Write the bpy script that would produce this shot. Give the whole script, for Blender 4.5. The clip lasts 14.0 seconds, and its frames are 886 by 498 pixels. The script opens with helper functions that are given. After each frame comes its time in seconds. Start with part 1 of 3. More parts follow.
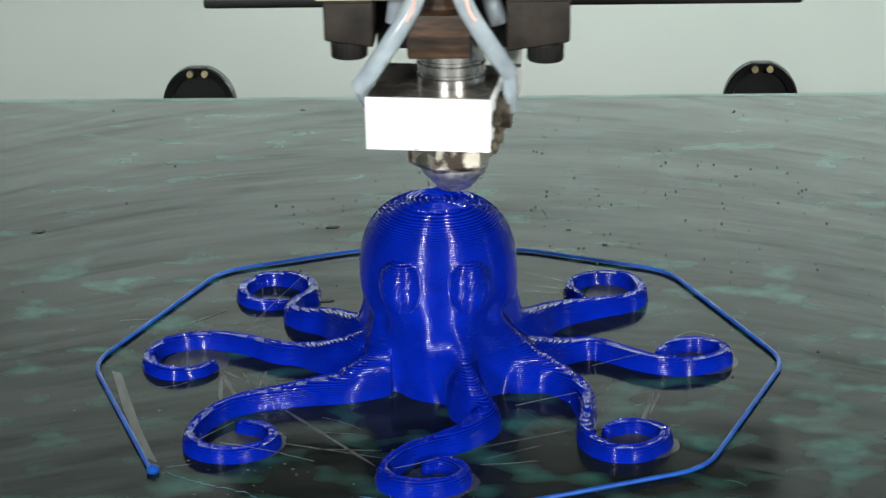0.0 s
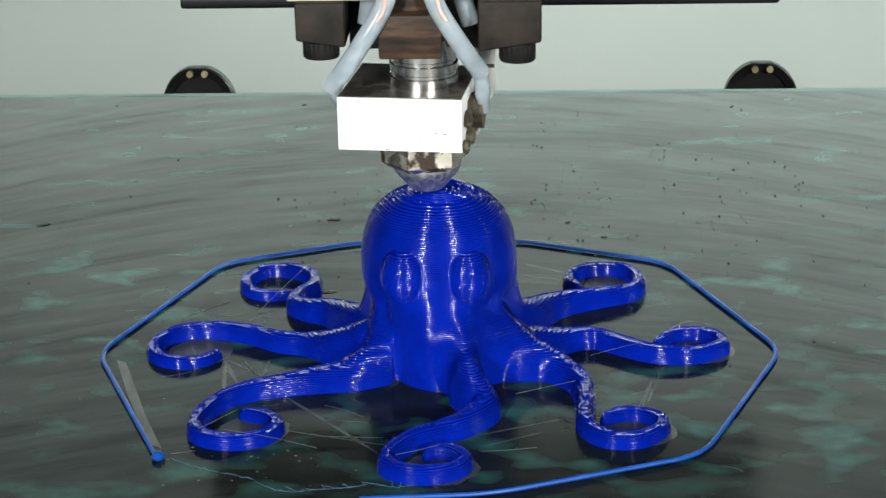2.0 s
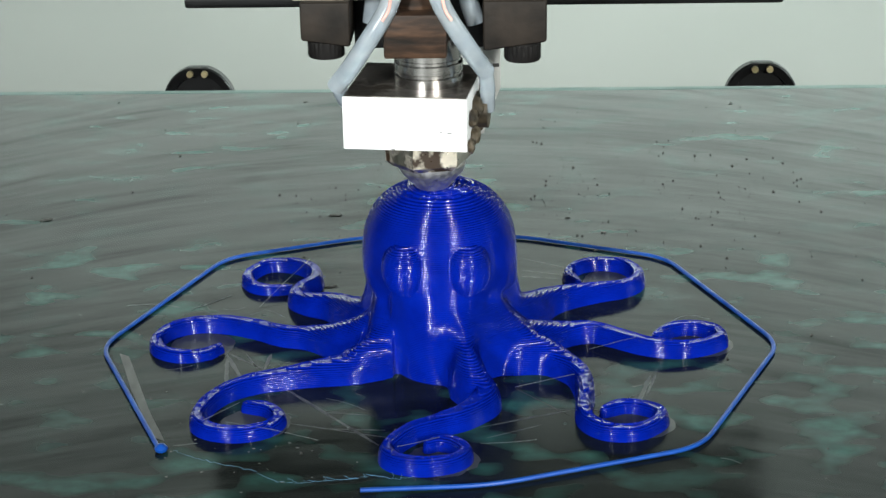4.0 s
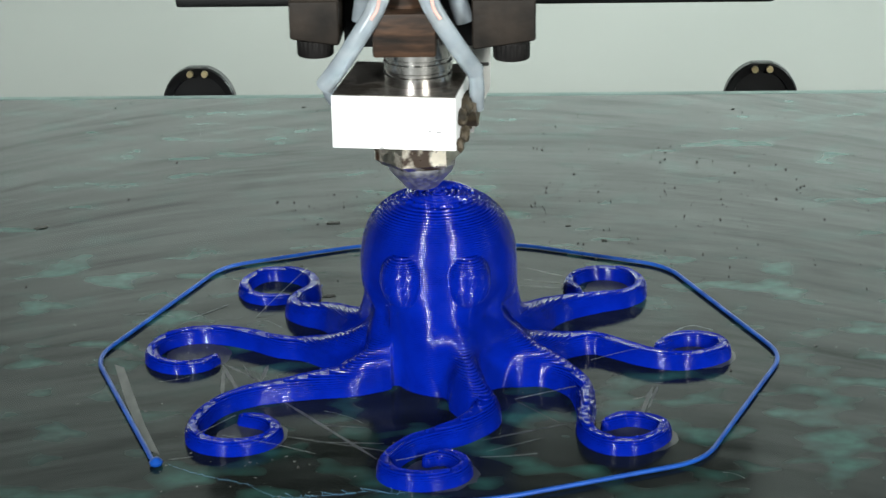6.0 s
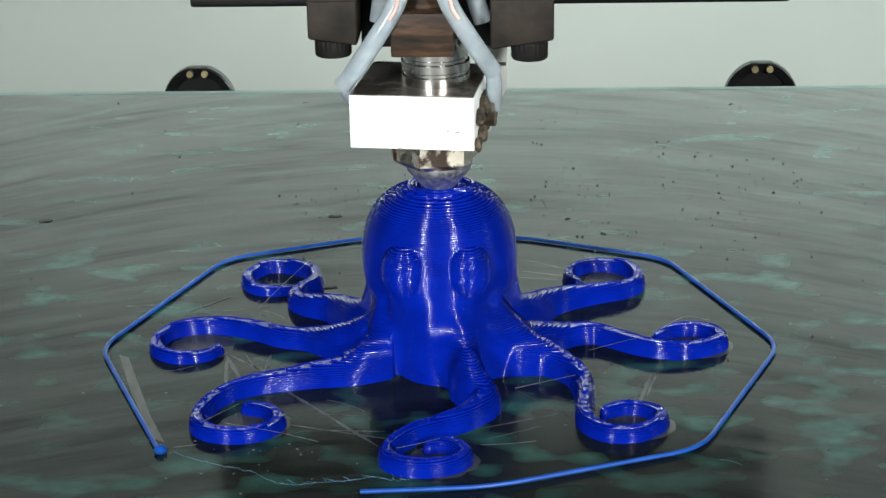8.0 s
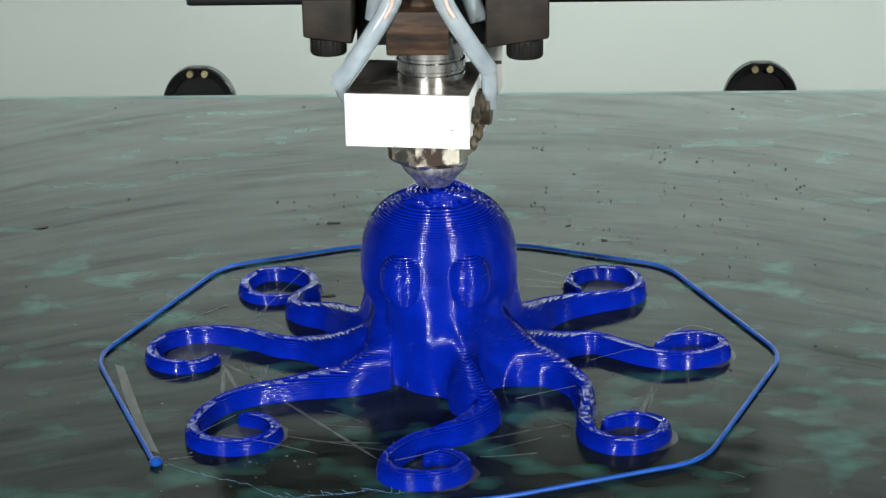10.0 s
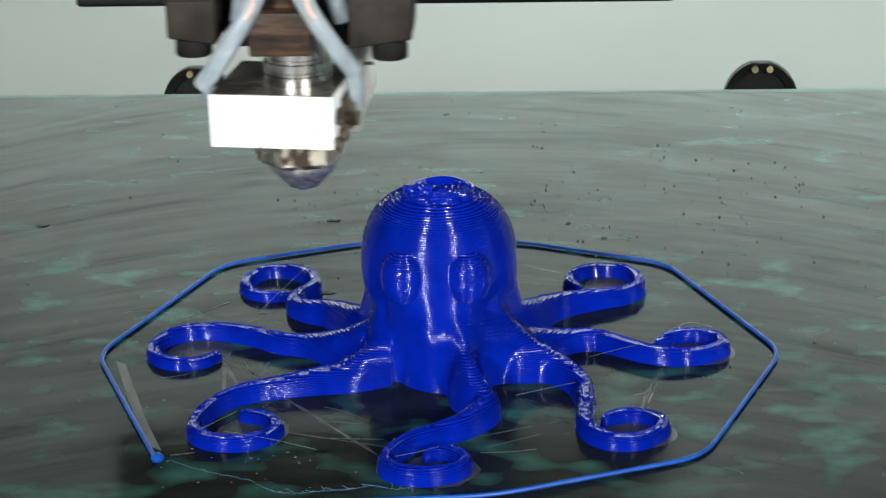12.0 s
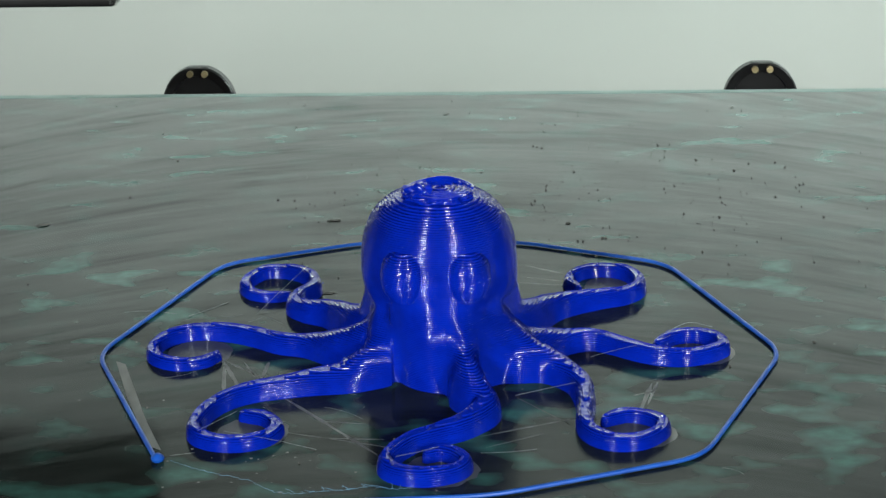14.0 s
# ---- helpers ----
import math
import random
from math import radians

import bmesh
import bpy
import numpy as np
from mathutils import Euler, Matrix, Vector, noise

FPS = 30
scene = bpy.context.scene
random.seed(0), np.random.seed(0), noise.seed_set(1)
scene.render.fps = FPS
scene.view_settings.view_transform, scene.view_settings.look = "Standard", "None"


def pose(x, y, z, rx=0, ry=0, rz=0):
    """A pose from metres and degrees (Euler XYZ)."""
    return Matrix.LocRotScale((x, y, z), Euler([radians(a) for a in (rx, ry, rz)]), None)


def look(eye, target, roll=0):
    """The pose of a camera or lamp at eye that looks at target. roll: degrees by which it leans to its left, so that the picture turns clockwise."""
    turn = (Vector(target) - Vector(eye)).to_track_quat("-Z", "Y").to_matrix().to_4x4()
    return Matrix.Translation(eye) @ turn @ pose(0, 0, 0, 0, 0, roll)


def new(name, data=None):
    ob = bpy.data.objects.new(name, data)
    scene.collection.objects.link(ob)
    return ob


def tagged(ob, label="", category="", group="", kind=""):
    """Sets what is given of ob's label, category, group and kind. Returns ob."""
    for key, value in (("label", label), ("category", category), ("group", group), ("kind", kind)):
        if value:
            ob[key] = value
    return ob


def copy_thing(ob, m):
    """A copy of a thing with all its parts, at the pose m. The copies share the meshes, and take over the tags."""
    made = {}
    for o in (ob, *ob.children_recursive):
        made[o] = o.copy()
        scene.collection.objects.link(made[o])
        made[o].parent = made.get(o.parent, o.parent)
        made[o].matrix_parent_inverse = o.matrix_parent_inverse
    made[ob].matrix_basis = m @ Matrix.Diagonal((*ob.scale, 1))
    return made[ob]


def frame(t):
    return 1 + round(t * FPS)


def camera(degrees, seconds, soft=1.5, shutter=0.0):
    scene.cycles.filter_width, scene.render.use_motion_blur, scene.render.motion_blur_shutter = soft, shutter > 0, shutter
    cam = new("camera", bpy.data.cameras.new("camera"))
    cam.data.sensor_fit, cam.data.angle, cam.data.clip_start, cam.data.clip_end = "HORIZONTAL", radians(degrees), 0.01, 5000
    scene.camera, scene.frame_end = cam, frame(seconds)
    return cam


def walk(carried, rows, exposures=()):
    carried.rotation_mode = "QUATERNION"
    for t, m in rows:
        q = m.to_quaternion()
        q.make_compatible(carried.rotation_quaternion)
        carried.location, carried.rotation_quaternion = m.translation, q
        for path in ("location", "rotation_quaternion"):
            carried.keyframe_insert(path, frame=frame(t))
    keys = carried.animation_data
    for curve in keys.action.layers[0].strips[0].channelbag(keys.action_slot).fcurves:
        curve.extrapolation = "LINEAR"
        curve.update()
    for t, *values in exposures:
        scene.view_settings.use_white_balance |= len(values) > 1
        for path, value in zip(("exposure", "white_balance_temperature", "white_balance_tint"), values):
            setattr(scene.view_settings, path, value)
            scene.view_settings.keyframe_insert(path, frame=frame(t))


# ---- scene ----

MM = 0.001
cam = camera(26.69, 14.0, soft=1.45, shutter=0.5)
CAM = look((0.01122, -0.28157, 0.12729), (0.00143, -0.00106, 0.02138), -1.03)
walk(cam, [(0, CAM), (14.0, CAM)], [(0, -0.55), (12.5, -0.55), (13.0, -0.75), (13.5, -0.68), (14.0, -0.52)])

# ---------------------------------------------------------------- light
world = bpy.data.worlds.new("world")
scene.world = world
world.use_nodes = True
world.node_tree.nodes["Background"].inputs[0].default_value = (0.9, 0.95, 1.0, 1)
world.node_tree.nodes["Background"].inputs[1].default_value = 0.3


def area_lamp(name, eye, target, w, h, power, colour):
    data = bpy.data.lights.new(name, "AREA")
    data.shape, data.size, data.size_y, data.energy, data.color = "RECTANGLE", w, h, power, colour
    ob = new(name, data)
    ob.matrix_world = look(eye, target)
    return ob


left_lamp = area_lamp("work_lamp", (-0.40, -0.98, 0.40), (0, 0, 0.02), 0.13, 0.24, 13.6, (0.95, 1.0, 0.98))
right_lamp = area_lamp("work_lamp", (0.47, -0.98, 0.40), (0, 0, 0.02), 0.13, 0.24, 11.8, (0.98, 1.0, 0.94))
left_lamp.data.spread = right_lamp.data.spread = radians(150)
# added unseen fill: brightens the back wall, narrow spread spares the figurine
side = area_lamp("wall_fill", (0.95, 0.10, 0.42), (-0.20, 0.62, 0.03), 0.40, 0.30, 6.7, (0.85, 1.0, 0.95))
side.data.spread = radians(52)


# ---------------------------------------------------------------- materials
class Mat:
    """A node material with a short way of adding nodes."""

    def __init__(self, name, colour=(0.5, 0.5, 0.5), rough=0.5, metal=0.0, **more):
        self.m = bpy.data.materials.new(name)
        self.m.use_nodes = True
        self.nodes, self.links = self.m.node_tree.nodes, self.m.node_tree.links
        self.b = self.nodes["Principled BSDF"]
        self.b.inputs["Base Color"].default_value = (*colour, 1)
        self.b.inputs["Roughness"].default_value = rough
        self.b.inputs["Metallic"].default_value = metal
        for key, value in more.items():
            self.b.inputs[key.replace("_", " ")].default_value = value
        self.coord = self.add("ShaderNodeTexCoord").outputs["Object"]

    def add(self, kind, **inputs):
        n = self.nodes.new(kind)
        for key, value in inputs.items():
            self.put(n.inputs[key.replace("_", " ")], value)
        return n

    def put(self, socket, value):
        if isinstance(value, bpy.types.NodeSocket):
            self.links.new(value, socket)
        else:
            socket.default_value = value

    def mapped(self, scale):
        return self.add("ShaderNodeMapping", Vector=self.coord, Scale=scale).outputs[0]

    def noise(self, scale, detail=3.0, stretch=(1, 1, 1), rough=0.5):
        n = self.add("ShaderNodeTexNoise", Vector=self.mapped(stretch), Scale=scale, Detail=detail, Roughness=rough)
        return n.outputs["Fac"]

    def ramp(self, fac, stops):
        n = self.add("ShaderNodeValToRGB", Fac=fac)
        e = n.color_ramp.elements
        while len(e) < len(stops):
            e.new(0.5)
        for k, (at, c) in enumerate(stops):
            e[k].position = at
            e[k].color = (*c, 1) if len(c) == 3 else c
        return n.outputs["Color"]

    def grey(self, fac, a, b, lo=0.0, hi=1.0):
        return self.ramp(fac, [(a, (lo, lo, lo)), (b, (hi, hi, hi))])

    def mix(self, fac, a, b):
        n = self.nodes.new("ShaderNodeMix")
        n.data_type = "RGBA"
        self.put(n.inputs["Factor"], fac)
        self.put(n.inputs["A"], a)
        self.put(n.inputs["B"], b)
        return n.outputs["Result"]

    def math(self, operation, a, b):
        n = self.nodes.new("ShaderNodeMath")
        n.operation = operation
        self.put(n.inputs[0], a)
        self.put(n.inputs[1], b)
        return n.outputs[0]

    def colour(self, value):
        self.put(self.b.inputs["Base Color"], value)

    def rough(self, value):
        self.put(self.b.inputs["Roughness"], value)

    def bump(self, height, strength, distance):
        n = self.add("ShaderNodeBump", Height=height, Strength=strength, Distance=distance)
        self.put(self.b.inputs["Normal"], n.outputs[0])


def blue_plastic():
    s = Mat("blue_plastic", (0.001, 0.012, 0.36), 0.2, Specular_IOR_Level=0.42)
    s.colour(s.ramp(s.noise(260, 4), [(0.3, (0.0004, 0.009, 0.24)), (0.7, (0.0008, 0.014, 0.32))]))
    s.rough(s.grey(s.noise(700, 3), 0.3, 0.7, 0.10, 0.17))
    return s.m


def thread_plastic():
    s = Mat("thread_plastic", (0.02, 0.10, 0.62), 0.42, Specular_IOR_Level=0.3)
    s.colour(s.ramp(s.noise(300), [(0.3, (0.002, 0.042, 0.26)), (0.7, (0.006, 0.08, 0.40))]))
    return s.m


def hair_plastic():
    return Mat("hair_plastic", (0.16, 0.185, 0.19), 0.45, Transmission_Weight=0.5).m


def bed_glass():
    """Dark glass under a wiped film of adhesive: broad curved wipes, fine streaks and soft greenish dabs."""
    s = Mat("bed_glass", (0.02, 0.025, 0.022), 0.12, IOR=1.5)
    xyz = s.add("ShaderNodeSeparateXYZ", Vector=s.coord).outputs
    bow = s.math("MULTIPLY", s.math("MULTIPLY", xyz["X"], xyz["X"]), 3.6)
    swept = s.add("ShaderNodeCombineXYZ", X=xyz["X"], Y=s.math("ADD", xyz["Y"], bow), Z=xyz["Z"]).outputs[0]

    def streak(stretch, scale, detail, rough, distort):
        at = s.add("ShaderNodeMapping", Vector=swept, Scale=stretch).outputs[0]
        return s.add("ShaderNodeTexNoise", Vector=at, Scale=scale, Detail=detail, Roughness=rough, Distortion=distort).outputs["Fac"]

    wave = streak((0.22, 1.0, 1), 70, 5, 0.65, 1.2)
    thin = streak((0.07, 1.0, 1), 330, 4, 0.7, 0.6)
    broad = streak((0.35, 1.0, 1), 20, 3, 0.5, 0.4)
    dabs = s.grey(s.noise(150, 1.5, (0.6, 1.0, 1), 0.45), 0.50, 0.68)
    where = s.grey(s.noise(19, 2), 0.34, 0.58)
    fine = s.noise(600, 4, (0.8, 1, 1), 0.6)
    both = s.mix(0.4, wave, thin)
    base = s.ramp(both, [(0.3, (0.0025, 0.0035, 0.003)), (0.7, (0.011, 0.015, 0.0135))])
    teal = s.mix(s.grey(fine, 0.25, 0.75, 0.5, 1.0), base, (0.030, 0.105, 0.088, 1))
    s.colour(s.mix(s.math("MULTIPLY", dabs, where), base, teal))
    s.rough(s.math("MULTIPLY", s.grey(both, 0.36, 0.64, 0.4, 1.0), s.grey(broad, 0.3, 0.7, 0.10, 0.30)))
    s.put(s.b.inputs["Specular IOR Level"], s.grey(both, 0.35, 0.65, 0.04, 0.14))
    s.b.inputs["Specular Tint"].default_value = (0.84, 1.0, 0.97, 1)
    s.bump(s.noise(1600, 3, (0.2, 1, 1)), 0.03, 0.0001)
    return s.m


def glass_edge():
    s = Mat("glass_edge", (0.25, 0.42, 0.38), 0.4, Specular_IOR_Level=0.12)
    s.colour(s.ramp(s.noise(60, 2, (1, 1, 0.2)), [(0.3, (0.07, 0.13, 0.12)), (0.7, (0.14, 0.20, 0.185))]))
    return s.m


def residue():
    s = Mat("residue", (0.16, 0.17, 0.165), 0.45)
    s.colour(s.ramp(s.noise(400, 4, (1, 0.4, 1)), [(0.3, (0.035, 0.038, 0.036)), (0.7, (0.085, 0.09, 0.086))]))
    return s.m


def metal(name, colour, rough, grime=None, scale=300):
    s = Mat(name, colour, rough, 1.0)
    n = s.noise(scale, 4)
    dark = tuple(c * 0.8 for c in colour)
    c = s.ramp(n, [(0.3, dark), (0.7, colour)])
    if grime:
        f = s.grey(s.noise(scale * 0.6, 5), 0.47, 0.56)
        c = s.mix(f, c, (*grime, 1))
        s.put(s.b.inputs["Metallic"], s.ramp(f, [(0.0, (1, 1, 1)), (1.0, (0.1, 0.1, 0.1))]))
    s.colour(c)
    s.rough(s.grey(s.noise(scale * 3, 3), 0.3, 0.7, rough * 0.8, rough * 1.3))
    return s.m


def painted(name, colour, rough, vary=0.25, scale=200, bump=0.1, gloss=0.5):
    s = Mat(name, colour, rough, Specular_IOR_Level=gloss)
    n = s.noise(scale, 4)
    s.colour(s.ramp(n, [(0.3, tuple(c * (1 - vary) for c in colour)), (0.7, tuple(min(1, c * (1 + vary)) for c in colour))]))
    s.bump(s.noise(scale * 5, 3), bump, 0.0002)
    return s.m


def brown_insulator():
    s = Mat("brown_insulator", (0.12, 0.06, 0.035), 0.5, Specular_IOR_Level=0.25)
    n = s.noise(160, 5, (1, 1, 5))
    s.colour(s.ramp(n, [(0.3, (0.010, 0.007, 0.005)), (0.5, (0.030, 0.017, 0.011)), (0.75, (0.085, 0.045, 0.026))]))
    s.bump(n, 0.3, 0.0003)
    return s.m


def sleeve_plastic():
    s = Mat("sleeve_plastic", (0.6, 0.68, 0.76), 0.22, Transmission_Weight=0.6, IOR=1.35)
    s.colour(s.ramp(s.noise(220, 3), [(0.3, (0.48, 0.56, 0.64)), (0.7, (0.72, 0.79, 0.84))]))
    return s.m


BLUE, THREAD, HAIR = blue_plastic(), thread_plastic(), hair_plastic()
GLASS, EDGE, RESIDUE = bed_glass(), glass_edge(), residue()
NOZZLE = metal("smeared_nozzle_steel", (0.62, 0.62, 0.66), 0.48, None, 400)
ALU = painted("milled_aluminium", (0.88, 0.88, 0.89), 0.45, 0.03, 500, 0.03)
STEEL = metal("steel", (0.66, 0.65, 0.64), 0.17, None, 500)
# dark surroundings mirrored in the block's top are put into this colour
DARK_STEEL = metal("dark_reflection_steel", (0.33, 0.30, 0.27), 0.35, (0.03, 0.025, 0.02), 250)
BURNT = metal("burnt_brass", (0.80, 0.74, 0.64), 0.34, (0.030, 0.017, 0.010), 420)
BRASS = metal("brass", (0.75, 0.62, 0.36), 0.35, None, 400)
BLACK = painted("black_plastic", (0.006, 0.006, 0.0065), 0.42, gloss=0.2)
BOLT = painted("black_oxide", (0.010, 0.009, 0.009), 0.36, gloss=0.3)
CRUD = painted("burnt_plastic_crust", (0.06, 0.045, 0.027), 0.6, 0.7, 500, 0.6)
BROWN = brown_insulator()
SLEEVE = sleeve_plastic()
WIRE = painted("red_wire", (0.72, 0.42, 0.37), 0.4)
PLATE = painted("grey_bracket", (0.36, 0.36, 0.345), 0.45)
WALL = painted("wall_paint", (0.80, 0.82, 0.80), 0.85, 0.03, 4, 0.05)
# the dimness of the unlit room is put into this near-black colour
DARKWALL = painted("near_black_enclosure", (0.05, 0.05, 0.052), 0.9, 0.05, 3, 0.05)
TABLE = painted("table_top", (0.20, 0.20, 0.19), 0.7, 0.03, 4, 0.02)
FOOTPRINT = painted("ring_footprint", (0.030, 0.034, 0.032), 0.4, 0.3, 300, 0.05)
CREAM = painted("pale_metal_plate", (0.45, 0.41, 0.34), 0.45)
DARK_BROWN = painted("dark_brown_resin", (0.017, 0.0125, 0.0095), 0.55, 0.6, 160, 0.3, 0.25)
CRUMB = painted("crumbs", (0.022, 0.021, 0.019), 0.7)
PALE_THREAD = painted("pale_thread", (0.10, 0.26, 0.42), 0.4, 0.3, 300)
SCRAPED = painted("scraped_adhesive", (0.055, 0.060, 0.057), 0.4, 0.4, 500, 0.1)
FLAKE = painted("flake_plastic", (0.05, 0.05, 0.046), 0.6, 0.5, 900)


# ---------------------------------------------------------------- building helpers
def smooth(me, on=True):
    me.polygons.foreach_set("use_smooth", [on] * len(me.polygons))
    me.update()


def part(name, bm, material, parent=None, label="", shade=True):
    """Links a bmesh (in millimetres) as one mesh object under a thing or part."""
    me = bpy.data.meshes.new(name)
    bmesh.ops.recalc_face_normals(bm, faces=bm.faces[:])
    bm.to_mesh(me)
    bm.free()
    me.transform(Matrix.Scale(MM, 4))
    me.materials.append(material)
    if shade:
        smooth(me)
        me.set_sharp_from_angle(angle=radians(35))
    ob = new(name, me)
    if parent:
        ob.parent = parent
    if label:
        ob["label"] = label
    return ob


def box(x0, y0, z0, x1, y1, z1, bevel=0.3, seg=2, turn=None):
    bm = bmesh.new()
    bmesh.ops.create_cube(bm, size=1)
    for v in bm.verts:
        v.co = Vector(((x0 + x1) / 2 + v.co.x * (x1 - x0), (y0 + y1) / 2 + v.co.y * (y1 - y0), (z0 + z1) / 2 + v.co.z * (z1 - z0)))
    if bevel:
        bmesh.ops.bevel(bm, geom=bm.edges[:], offset=bevel, segments=seg, profile=0.6, affect="EDGES")
    if turn:
        bm.transform(turn)
    return bm


def lathe(profile, sides=32, at=(0, 0, 0), turn=0.0):
    """Closed solid of revolution from (radius, height) pairs, bottom first."""
    bm = bmesh.new()
    rings = []
    for r, z in profile:
        rings.append([bm.verts.new((at[0] + r * math.cos(turn + 2 * math.pi * k / sides), at[1] + r * math.sin(turn + 2 * math.pi * k / sides), at[2] + z)) for k in range(sides)])
    for a, b in zip(rings, rings[1:]):
        for k in range(sides):
            bm.faces.new((a[k], a[(k + 1) % sides], b[(k + 1) % sides], b[k]))
    bm.faces.new(rings[0][::-1])
    bm.faces.new(rings[-1])
    return bm


def spline(points, n):
    """n points along a smooth curve through the points."""
    p = [Vector(q) for q in points]
    p = [p[0] * 2 - p[1]] + p + [p[-1] * 2 - p[-2]]
    out = []
    segs = len(p) - 3
    for i in range(n):
        u = i / (n - 1) * segs
        k = min(int(u), segs - 1)
        t = u - k
        a, b, c, d = p[k:k + 4]
        out.append(0.5 * (2 * b + (c - a) * t + (2 * a - 5 * b + 4 * c - d) * t * t + (3 * b - a - 3 * c + d) * t ** 3))
    return out


def tube(path, radius, sides=10, closed=False, bm=None, flat=1.0):
    """A tube along a path; radius is a number or a list; flat squeezes it in height."""
    bm = bm or bmesh.new()
    n = len(path)
    rings = []
    for i, p in enumerate(path):
        a = path[(i - 1) % n] if closed or i else path[0]
        b = path[(i + 1) % n] if closed or i < n - 1 else path[-1]
        d = (b - a).normalized()
        side = d.cross(Vector((0, 0, 1)))
        side = side.normalized() if side.length > 1e-4 else Vector((1, 0, 0))
        up = side.cross(d)
        r = radius if isinstance(radius, (int, float)) else radius[i]
        rings.append([bm.verts.new(p + side * (r * math.cos(2 * math.pi * k / sides)) + up * (r * flat * math.sin(2 * math.pi * k / sides))) for k in range(sides)])
    for i in range(n if closed else n - 1):
        a, b = rings[i], rings[(i + 1) % n]
        for k in range(sides):
            bm.faces.new((a[k], a[(k + 1) % sides], b[(k + 1) % sides], b[k]))
    if not closed:
        bm.faces.new(rings[0][::-1])
        bm.faces.new(rings[-1])
    return bm


def thing(name, label, category, at=(0, 0, 0), group="", kind=""):
    ob = new(name)
    ob.empty_display_size = 0.01
    ob.location = Vector(at) * MM
    return tagged(ob, label, category, group, kind)


def lump(at, r, seed, squash=(1, 1, 1), rough=0.35, sub=3):
    """An uneven lump of plastic."""
    bm = bmesh.new()
    bmesh.ops.create_icosphere(bm, subdivisions=sub, radius=1)
    for v in bm.verts:
        d = 1 + rough * noise.noise(v.co * 1.7 + Vector((seed * 7.3, seed * 3.1, 0))) + 0.15 * noise.noise(v.co * 5 + Vector((seed, 0, 0)))
        v.co = Vector(at) + Vector((v.co.x * squash[0], v.co.y * squash[1], v.co.z * squash[2])) * (r * d)
    return bm


# ---------------------------------------------------------------- room
def room_panel(name, x0, y0, z0, x1, y1, z1, material, label):
    ob = part(name, box(x0, y0, z0, x1, y1, z1, 0), material, None, "", False)
    return tagged(ob, label, "wall" if "wall" in name else name, "", "structure")


room_panel("wall_back", -1500, 620, -60, 1500, 680, 1600, WALL, "plain pale grey painted wall behind the printer")
# unseen walls and ceiling, added near-black so glossy parts reflect darkness
room_panel("wall_left", -1560, -1500, -60, -1500, 680, 1600, DARKWALL, "unseen room wall, near-black to keep reflections dark")
room_panel("wall_right", 1500, -1500, -60, 1560, 680, 1600, DARKWALL, "unseen room wall, near-black to keep reflections dark")
room_panel("wall_front", -1560, -1560, -60, 1560, -1500, 1600, DARKWALL, "unseen room wall, near-black to keep reflections dark")
room_panel("ceiling", -1560, -1560, 1600, 1560, 680, 1660, DARKWALL, "unseen ceiling, near-black to keep reflections dark")
room_panel("floor", -1560, -1560, -120, 1560, 680, -60, TABLE, "plain grey table surface under the printer")


# ---------------------------------------------------------------- the bed
def print_bed():
    bed = thing("print_bed", "dark glossy glass print bed with greenish adhesive patches", "print bed")
    part("glass_plate", box(-160, -120, -4, 160, 163.4, 0, 0.1, 1), GLASS, bed, "dark reflective glass plate with smeared adhesive")
    part("glass_edge", box(-160, 163.4, -4, 160, 166.3, 0, 0.3, 1), EDGE, bed, "pale green polished glass edge")
    part("bed_carrier", box(-150, -110, -16, 150, 158, -4, 1), BLACK, bed, "black carrier plate under the glass")
    for x in (-120, 120):
        part("slide_rail", box(x - 8, -110, -59.9, x + 8, 158, -16, 1), BLACK, bed)
    return bed


BED = print_bed()

# ---------------------------------------------------------------- the octopus
LAYER = 0.3209
RISE = 0.29
CX, CY = 0.65, 1.5


def arm_path(bends):
    """Centre line of one arm on the bed and, point by point, its half width and height. The ridge falls from the head along the bends (across, along, height) and curls into a ring."""
    ridge = np.array([tuple(p) for p in spline(bends, 150)])
    line, high = ridge[:, :2], ridge[:, 2]
    run = np.concatenate([[0], np.cumsum(np.hypot(*np.diff(line, axis=0).T))]) + math.hypot(line[0][0] - CX, line[0][1] - CY)
    wide = np.interp(run, [0, 8, 14, 20, 27, 34, 40, run[-1] - 2, run[-1]], [3.6, 3.5, 3.3, 2.65, 2.0, 1.55, 1.3, 1.15, 0.8])
    wide = np.minimum(wide, np.interp(high, [4.5, 6.6, 8.5, 10.5, 13.5], [3.6, 3.4, 2.8, 2.2, 1.4]))
    return line, wide, high


FRONT_ARM = [(3.4, -5.4, 11.5), (4.2, -8.8, 10), (4.9, -11.7, 8.8), (6.1, -15.3, 7), (8.1, -18.2, 4.5), (7.4, -21.2, 3.8), (4.5, -25.0, 3.4), (0.7, -27.6, 3.1), (-3.3, -30.5, 3.0), (-6.3, -36.0, 2.9), (-4.9, -39.4, 2.7), (-0.7, -40.7, 2.6), (3.5, -39.4, 2.4), (5.4, -36.5, 2.3), (3.8, -33.6, 2.2), (1.3, -32.8, 2.1), (-0.3, -33.7, 2.0)]
